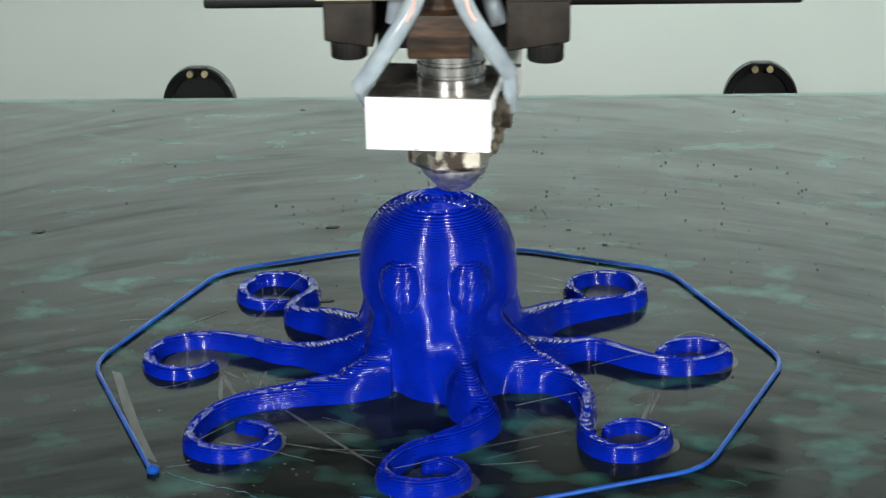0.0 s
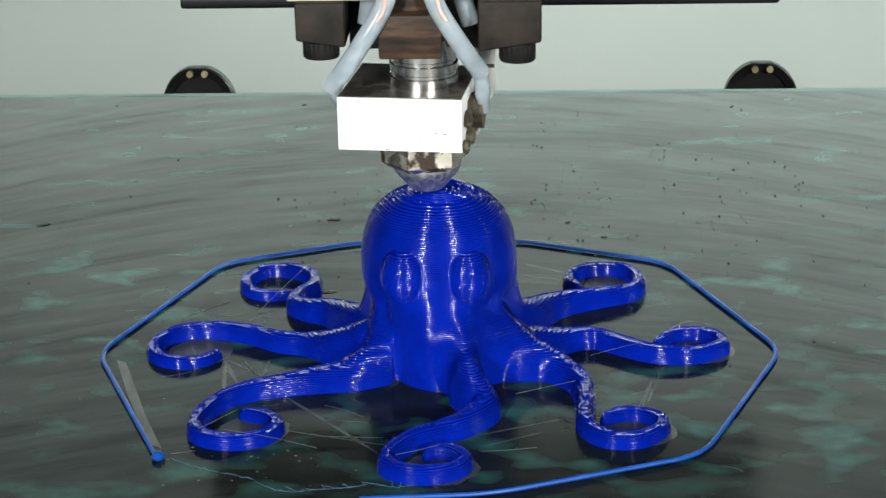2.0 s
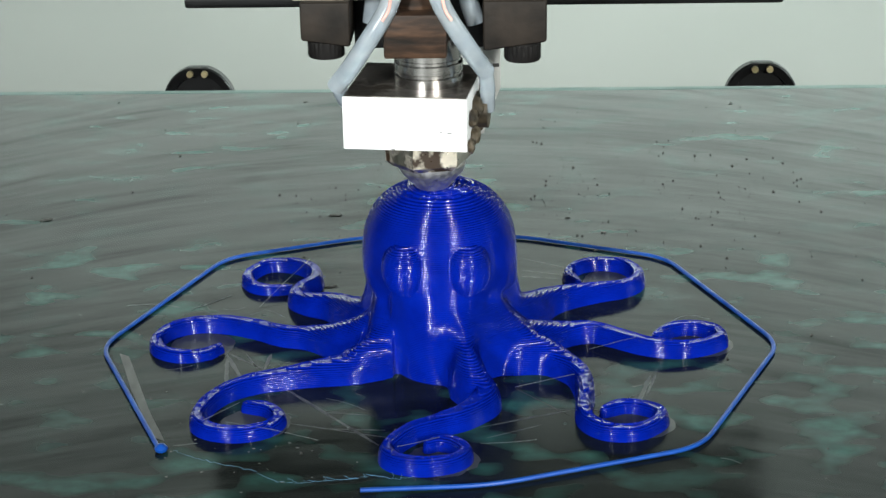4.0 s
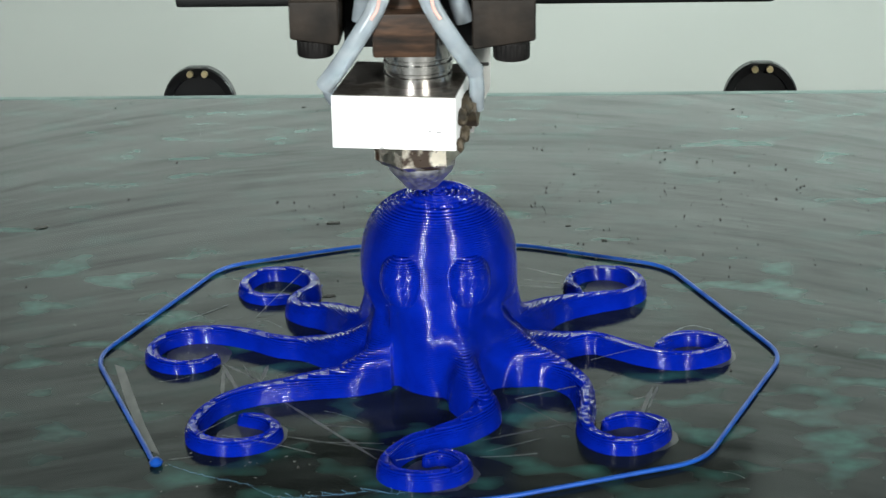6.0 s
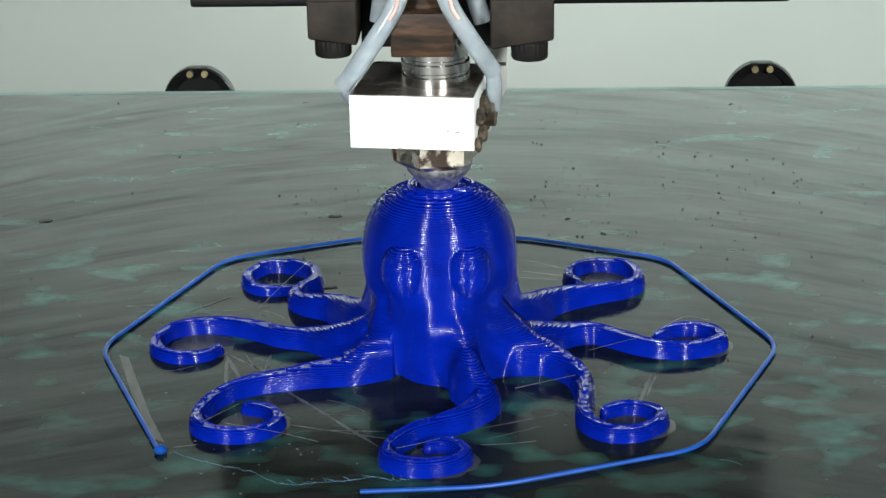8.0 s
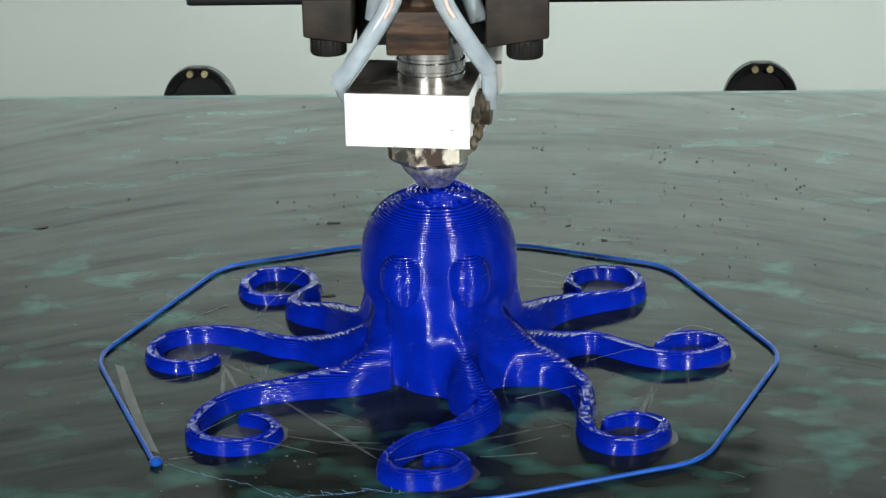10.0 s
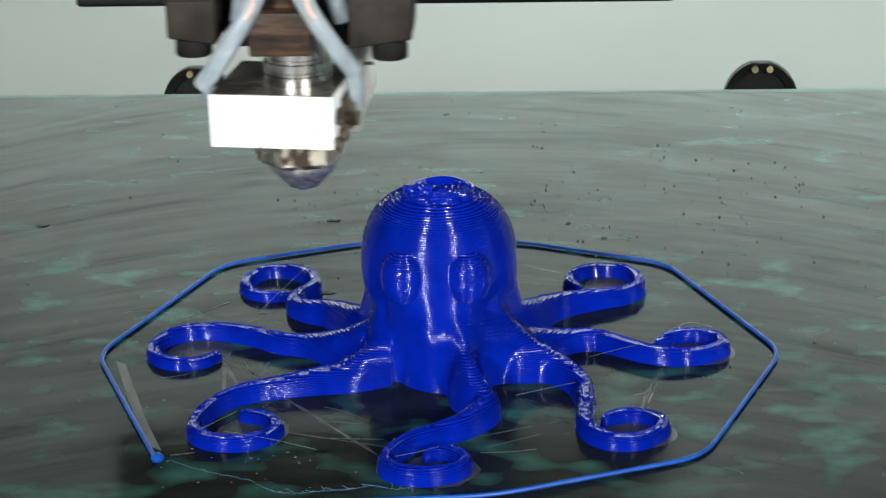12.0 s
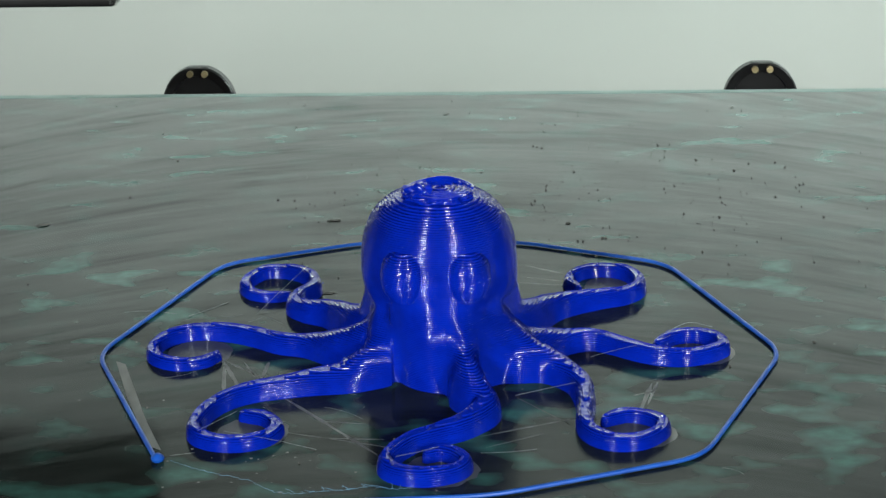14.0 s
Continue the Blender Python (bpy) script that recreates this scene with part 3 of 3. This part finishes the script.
def bed_film():
    ob = thing("adhesive_traces", "pale scraped adhesive traces on the dark glass", "adhesive traces", kind="stuff")
    bm = bmesh.new()
    for poly in SHEEN_FILM:
        low = [bm.verts.new((x, y, 0.005)) for x, y in poly]
        top = [bm.verts.new((x, y, 0.03)) for x, y in poly]
        bm.faces.new(top)
        for k in range(len(poly)):
            bm.faces.new((low[k - 1], low[k], top[k], top[k - 1]))
    part("film", bm, RESIDUE, ob, shade=False)
    bm = bmesh.new()
    scrape(bm, HAIR_REFLECTION)
    part("hair_reflection", bm, CRUMB, ob, shade=False)
    bm = bmesh.new()
    for mark in SCRAPES:
        scrape(bm, mark)
    part("scrapes", bm, SCRAPED, ob, shade=False)
    bm = bmesh.new()
    for x, y in ((-29.6, -24.0), (29.5, -24.3), (42.0, 6.0), (29.3, 35.5), (-42.4, 6.3), (-0.4, -36.5)):
        n = 28
        pts = [(x + 2.2 + (5.6 + 0.7 * noise.noise(Vector((x, k * 0.9, y)))) * math.cos(2 * math.pi * k / n), y + (5.4 + 0.7 * noise.noise(Vector((k * 0.9, x, y)))) * math.sin(2 * math.pi * k / n)) for k in range(n)]
        bm.faces.new([bm.verts.new((px, py, 0.02)) for px, py in pts])
    part("ring_traces", bm, FOOTPRINT, ob, shade=False)
    return ob


def crumbs():
    ob = thing("crumbs", "dark crumbs of burnt plastic scattered over the bed", "crumbs", kind="stuff")
    rng = random.Random(5)
    bm = bmesh.new()
    for k in range(620):
        r = rng.random()
        if r < 0.55:
            x, y = rng.gauss(38, 26), rng.gauss(88, 28)
        elif r < 0.75:
            x, y = rng.gauss(-12, 10), rng.gauss(82, 18)
        else:
            x, y = rng.uniform(-120, 120), rng.uniform(-45, 160)
        if math.hypot(x, y) < 15 or y > 162:
            continue
        size = 0.14 + 0.26 * rng.random() ** 3
        q = [bm.verts.new((x + size * rng.uniform(0.6, 1.3) * dx, y + size * rng.uniform(0.6, 1.3) * dy, 0.01 + size * dz)) for dx, dy, dz in ((1, 0, 0), (-0.6, 0.9, 0), (-0.6, -0.9, 0), (0.1, 0.1, 1.0))]
        for a, b, c in ((0, 1, 3), (1, 2, 3), (2, 0, 3), (0, 2, 1)):
            bm.faces.new((q[a], q[b], q[c]))
    part("grains", bm, CRUMB, ob, shade=False)
    return ob


def flake(x, y, turn, size, seed):
    """A curled dark flake of plastic."""
    bm = lump((0, 0, 0.12), size, seed, (1.0, 0.4, 0.10), 1.3, 3)
    bm.transform(Matrix.Rotation(turn, 4, "Z"))
    ob = part("plastic_flake", bm, FLAKE)
    return tagged(ob, "small dark curled plastic flake lying on the bed", "flake", "flakes on the bed"), x, y


HAIR_THING, FILM_THING, CRUMBS = bed_hairs(), bed_film(), crumbs()
FLAKES = [flake(-81.8, 70.1, 0.4, 1.15, 1), flake(-22.9, 72.0, 0.1, 1.15, 2), flake(-2.3, 146.3, 0.8, 0.6, 3), flake(-37.2, 155.0, 0.3, 0.5, 4), flake(-20.5, 33.0, 0.3, 0.9, 5), flake(24, 69.5, 0.2, 0.5, 6), flake(66, 150.5, 1.2, 0.6, 7)]


# ---------------------------------------------------------------- fixed parts of the printer behind the bed
def rail_holder():
    ob = thing("rail_holder", "black rounded rail holder with two brass screws behind the bed", "rail holder", group="rail holders")
    bm = bmesh.new()
    arc = [(9.6 * math.cos(a), -8.6 + 10.4 * math.sin(a)) for a in np.linspace(0.0, math.pi, 25).tolist()]
    outline = [(x, min(z, 1.5)) for x, z in arc] + [(-12, -60), (12, -60)]
    f = bm.faces.new([bm.verts.new((x, 1.5, z)) for x, z in outline])
    ext = bmesh.ops.extrude_face_region(bm, geom=[f])
    for v in ext["geom"]:
        if isinstance(v, bmesh.types.BMVert):
            v.co.y += 1.5
    part("body", bm, BLACK, ob, shade=False)
    bm = bmesh.new()
    n = 24
    rows = []
    for r, y in ((7.0, 1.6), (7.3, 0.5), (9.2, 0.0), (9.6, 0.5), (9.6, 1.6)):
        rows.append([bm.verts.new((r * math.cos(a), y, min(-8.6 + r * 1.083 * math.sin(a), 1.45))) for a in np.linspace(-0.1, math.pi + 0.1, n).tolist()])
    for a, b in zip(rows, rows[1:]):
        for k in range(n - 1):
            bm.faces.new((a[k], a[k + 1], b[k + 1], b[k]))
    part("rim", bm, BLACK, ob)
    for x in (-1.9, 1.9):
        part("screw", tube([Vector((x, -0.9, 0.0)), Vector((x, 1.5, 0.0))], 0.85, 14), BRASS, ob, "brass screw")
    return ob


HOLDER = rail_holder()
HOLDER.location = Vector((-67.9, 185, 0)) * MM
copy_thing(HOLDER, pose(0.0777, 0.185, 0.0))


# ---------------------------------------------------------------- print head
def knurled(r, z, height, at):
    """A socket head with a knurled rim."""
    bm = bmesh.new()
    n = 48
    rings = []
    for k, (q, h) in enumerate(((r * 0.72, 0), (r * 0.93, 0.02), (r, 0.3), (r, height))):
        rings.append([bm.verts.new((at[0] + q * (1 - (0.05 if i % 2 and k > 1 else 0)) * math.cos(2 * math.pi * i / n),
                                    at[1] + q * (1 - (0.05 if i % 2 and k > 1 else 0)) * math.sin(2 * math.pi * i / n), z + h)) for i in range(n)])
    for a, b in zip(rings, rings[1:]):
        for i in range(n):
            bm.faces.new((a[i], a[(i + 1) % n], b[(i + 1) % n], b[i]))
    bm.faces.new(rings[0][::-1])
    bm.faces.new(rings[-1])
    return bm


def print_head():
    hd = thing("extruder", "printer extruder with bare aluminium heater block and black carriage", "extruder")
    yaw = Matrix.Rotation(radians(-7.0), 4, "Z")
    block = Matrix.Translation((-3.5, -9.0, 0)) @ yaw
    # heater block: 19.3 wide, 20 deep, 8.3 high
    part("heater_block", box(-9.65, 0, 8.95, 9.65, 20, 17.3, 0.18, 2, block), ALU, hd, "bare milled aluminium heater block")
    part("block_top", box(-9.5, 0.3, 17.2, 9.5, 19.8, 17.45, 0.05, 1, block), DARK_STEEL, hd, "dark top of the block, dark reflections put into its colour")
    part("nozzle_hex", lathe([(5.9, 4.1), (6.9, 5.0), (6.9, 8.95)], 6, (-0.3, 0, 0), radians(12)), BURNT, hd, "burnt hexagonal nozzle base")
    part("nozzle_tip", lathe([(2.1, 0), (2.6, 0.2), (5.0, 2.9), (5.3, 3.5), (5.4, 4.2)], 28, (0.2, 0, 0)), NOZZLE, hd, "smeared steel nozzle cone")
    part("barrel", lathe([(5.4, 17.4), (5.4, 18.9), (5.1, 19.1), (5.1, 19.5), (5.4, 19.7), (5.4, 20.9), (5.05, 21.1), (5.05, 21.5), (5.3, 21.7), (5.3, 25)], 32), STEEL, hd, "polished grooved steel barrel")
    part("insulator", box(-6.4, -9, 23.4, 3.2, 6, 30.2, 0.5), BROWN, hd, "worn brown insulating block")
    part("insulator_neck", lathe([(4.2, 30.1), (4.2, 38)], 24, (-1.6, -1.5, 0)), BROWN, hd)
    part("mount_plate", box(-11.7, 3, 22.0, 8.7, 12, 46, 0.4), BLACK, hd, "black mounting plate")
    part("top_plate", box(-20.5, -5.0, 31.6, 20.5, 12, 34.2, 0.4), CREAM, hd, "pale metal top plate")
    for x0, x1, z0, cut in ((-19.2, -11.6, 24.6, -1), (8.6, 18.3, 23.8, 1)):
        bm = box(x0, -6, z0, x1, 9, 31.6, 0.5, 3)
        for v in bm.verts:
            out = (v.co.x - (x0 + x1) / 2) * cut
            if v.co.z < z0 + 2 and out > 0:
                v.co.z += 0.28 * out
        part("clamp_block", bm, DARK_BROWN, hd, "worn dark brown clamp block")
    for x, z in ((-15.6, 22.5), (14.6, 21.7)):
        bolt = part("bolt", knurled(2.85, z, 2.6, (x, -3.0)), BOLT, hd, "black socket head bolt")
        part("hex_socket", lathe([(1.4, z - 0.03), (1.4, z + 0.02)], 6, (x, -3.0, 0)), CRUMB, bolt)
        part("washer", lathe([(2.6, z + 2.6), (2.6, z + 3.2)], 24, (x, -3.0, 0)), BOLT, hd)
    # translucent sleeves over the leads
    for pts, r in (([(-3.9, -8.2, 36), (-5.7, -8.6, 31), (-8.7, -9.2, 26.3), (-11.5, -8, 22.0), (-14.1, -6, 18.4)], 1.45),
                   ([(-13.9, -5.4, 19.2), (-13.4, -4.0, 16.6), (-12.6, -2, 14.4)], 1.2),
                   ([(1.0, -8.2, 36), (2.7, -8.4, 31), (6.3, -8.0, 25), (9.0, -4.8, 20.2)], 1.45),
                   ([(8.9, -4.6, 20.6), (9.2, -3.0, 17.0), (9.1, -1.8, 13.4)], 1.2),
                   ([(-7.2, -1.2, 37), (-7.9, -1, 31), (-8.5, -1, 27.2)], 1.6),
                   ([(5.4, -1.2, 37), (6.3, -1, 31), (7.5, -1, 27.0)], 1.5)):
        part("sleeve", tube(spline(pts, 22), r, 16), SLEEVE, hd, "cloudy translucent plastic sleeve")
    for x in (-1, 1):
        part("lead_wire", tube(spline([(-1.2 + x * 3.6, -9.6, 38), (-1.2 + x * 4.0, -9.9, 32), (-1.2 + x * 5.2, -10.2, 29.6)], 10), 0.28, 8), WIRE, hd, "red insulated lead")
    # crusted side of the block, heater end and bracket
    right = block @ Matrix.Translation((9.65, 0, 0))
    for k in range(9):
        c = right @ Vector((0.5, 1.0 + k * 2.0, 9.8 + (k * 37 % 70) / 10))
        part("crust", lump(c, 0.9 + 0.15 * (k % 4), k, (0.8, 1.3, 1.2)), CRUD, hd, "brown burnt plastic crust")
    part("heater_end", tube([right @ Vector((-0.3, 9, 13)), right @ Vector((2.2, 9, 13))], 2.6, 20), CRUD, hd)
    for x, z, w in ((7.0, 11.9, 0.8), (5.6, 12.0, 0.45), (-1.9, 9.15, 0.7), (3.2, 10.6, 0.25)):
        part("scorch_mark", box(x - w / 2, -0.04, z - 0.05, x + w / 2, 0.1, z + 0.07, 0.02, 1, block), CRUMB, hd)
    bm = bmesh.new()
    outline = [(6.0, 20), (11.2, 20), (11.2, 13), (9.2, 8.5), (8.4, 5.2), (6.0, 5.2)]
    f = bm.faces.new([bm.verts.new((x, 11.8, z)) for x, z in outline])
    ext = bmesh.ops.extrude_face_region(bm, geom=[f])
    for v in ext["geom"]:
        if isinstance(v, bmesh.types.BMVert):
            v.co.y += 1.6
    bracket = part("bracket", bm, PLATE, hd, "pale grey metal bracket", False)
    part("slot", box(9.4, 11.7, 16.5, 11.0, 11.85, 17.1, 0), CRUMB, bracket)
    part("filament_drop", lump(Vector((0.3, 0, 0.1)), 1.0, 3, (1.5, 1.3, 0.75)), BLUE, hd, "blue molten plastic on the nozzle tip")
    carriage = part("carriage_plate", box(-48.4, 61, 14.9, 64.1, 70, 120, 0.8), BLACK, hd, "wide black carriage plate")
    part("plate_rib", box(-48.0, 59.8, 15.6, 63.7, 61, 17.2, 0.3), BLACK, carriage)
    part("carriage_bridge", box(-14, 9, 34.2, 12, 61, 46, 0.6), BLACK, hd)
    return hd


HEAD = print_head()


# seconds, millimetres along the bed's rail
BED_ROWS = [
    (0, -3.73), (0.2, -3.73), (0.5, -2.59), (0.7, -2.26), (1, -1.59), (1.2, -0.82),
    (1.5, 0.0), (1.7, 0.42), (2, 0.6), (2.2, 1.82), (2.5, 2.86), (2.7, 3.26),
    (3, 4.37), (3.2, 3.75), (5.3, 3.01), (5.5, 5.55), (5.6, 3.01), (5.7, -0.18),
    (5.8, -2.59), (5.9, -3.27), (6.0, -1.33), (6.1, 0.24), (6.2, 3.5), (6.3, 4.25),
    (6.4, 4.63), (6.5, 4.76), (6.6, 0.24), (6.7, -1.7), (6.8, -3.27), (6.9, -3.73),
    (7.0, -1.21), (7.1, 0.24), (7.2, 3.75), (7.3, 4.0), (7.4, 4.5), (7.5, 5.42),
    (7.7, 3.01), (8.0, 2.74), (8.2, 0.42), (10.3, -1.21), (10.4, -0.44), (10.5, 2.43),
    (10.6, 1.21), (10.8, -1.92), (11.0, 0.42), (11.1, 0.15), (11.3, -0.18), (11.5, 0.05),
    (14.0, 0.0),
]
# seconds, millimetres across, nozzle height
HEAD_ROWS = [
    (0, 3.17, 31.13), (0.1, 0.06, 31.13), (0.2, -2.46, 31.13), (0.3, -2.63, 31.13), (0.4, -2.63, 31.13), (0.5, -2.54, 31.13),
    (0.6, 1.01, 31.13), (0.7, 3.09, 31.13), (0.8, 3.09, 31.13), (0.9, 3.09, 31.13), (1.0, 1.35, 31.13), (1.1, 2.39, 31.13),
    (1.2, 3.09, 31.13), (1.3, 1.18, 31.13), (1.4, -0.42, 31.13), (1.5, 0.27, 31.13), (1.6, 2.48, 31.13), (1.7, 2.48, 31.13),
    (1.8, 0.32, 31.13), (1.9, -1.33, 31.13), (2.0, -1.16, 31.13), (2.1, 1.05, 31.13), (2.2, 2.05, 31.13), (2.3, 0.32, 31.13),
    (2.4, -1.45, 31.13), (2.5, -1.29, 31.13), (2.6, 1.05, 31.13), (2.7, 0.02, 31.13), (2.8, -0.55, 31.13), (2.9, -0.55, 31.13),
    (3.0, -0.72, 31.13), (3.1, -0.72, 31.13), (3.2, 0.14, 31.13), (5.3, -1.45, 31.42), (5.4, -0.72, 31.42), (5.5, 0.8, 31.42),
    (5.6, 3.09, 31.42), (5.7, 4.13, 31.42), (5.8, 3.26, 31.42), (5.9, 0.58, 31.42), (6.0, -2.05, 31.42), (6.1, -2.46, 31.42),
    (6.2, -1.59, 31.42), (6.3, -1.16, 31.42), (6.4, 0.92, 31.42), (6.5, 3.17, 31.42), (6.6, 4.43, 31.42), (6.7, 4.43, 31.42),
    (6.8, 2.22, 31.42), (6.9, -0.9, 31.42), (7.0, -2.8, 31.42), (7.1, -2.91, 31.42), (7.2, -1.76, 31.42), (7.3, -0.72, 31.42),
    (7.4, -0.72, 31.42), (7.5, -0.81, 31.42), (7.6, 0.58, 31.42), (7.8, 1.18, 31.42), (8.0, 0.71, 31.42), (8.2, 0.92, 31.42),
    (10.3, -0.55, 31.71), (10.4, -1.59, 31.71), (10.5, -0.33, 31.71), (10.6, 1.48, 31.71), (10.7, 3.09, 31.71), (10.8, 1.61, 31.71),
    (10.9, -0.42, 31.71), (11.0, -0.07, 31.71), (11.1, 1.18, 31.71), (11.2, 0.46, 31.71), (11.3, 1.61, 31.71), (11.4, 1.61, 31.71),
    (11.5, 1.7, 31.71), (11.6, 0.14, 31.71), (11.7, -5.14, 31.71), (11.8, -10.42, 31.71), (12.0, -20.81, 31.71), (12.5, -47.23, 31.71),
    (13.0, -73.29, 31.71), (13.5, -99.53, 31.71), (14.0, -125.95, 31.71),
]
CROWN_ROWS = [[(0, 0.0), (3.6, 0.0), (5.0, RISE), (14.0, RISE)], [(0, 0.0), (8.6, 0.0), (10.0, RISE * 2), (14.0, RISE * 2)],
              [(0, 0.0), (3.6, 0.0), (5.0, RISE), (8.6, RISE), (10.0, RISE * 2), (14.0, RISE * 2)],
              [(0, -2.0), (9.0, -2.0), (10.2, -0.6), (11.5, -0.6), (11.8, 1.2), (14.0, 1.2)]]
for rows in CROWN_ROWS:
    rows[:] = [(t, CROWN_Z + z - 0.05) for t, z in rows]


def motions():
    bed = [(t, pose(0, s * MM, 0)) for t, s in BED_ROWS]
    for ob in (BED, OCTOPUS, SKIRT, HAIR_THING, FILM_THING, CRUMBS):
        walk(ob, bed)
    for ob, x, y in FLAKES:
        walk(ob, [(t, pose(x * MM, (y + s) * MM, 0)) for t, s in BED_ROWS])
    walk(HEAD, [(t, pose(x * MM, 0.001, z * MM)) for t, x, z in HEAD_ROWS])
    for crown, rows in zip(CROWNS + TOPS, CROWN_ROWS):
        walk(crown, [(t, pose(0, 0, z * MM)) for t, z in rows])


motions()
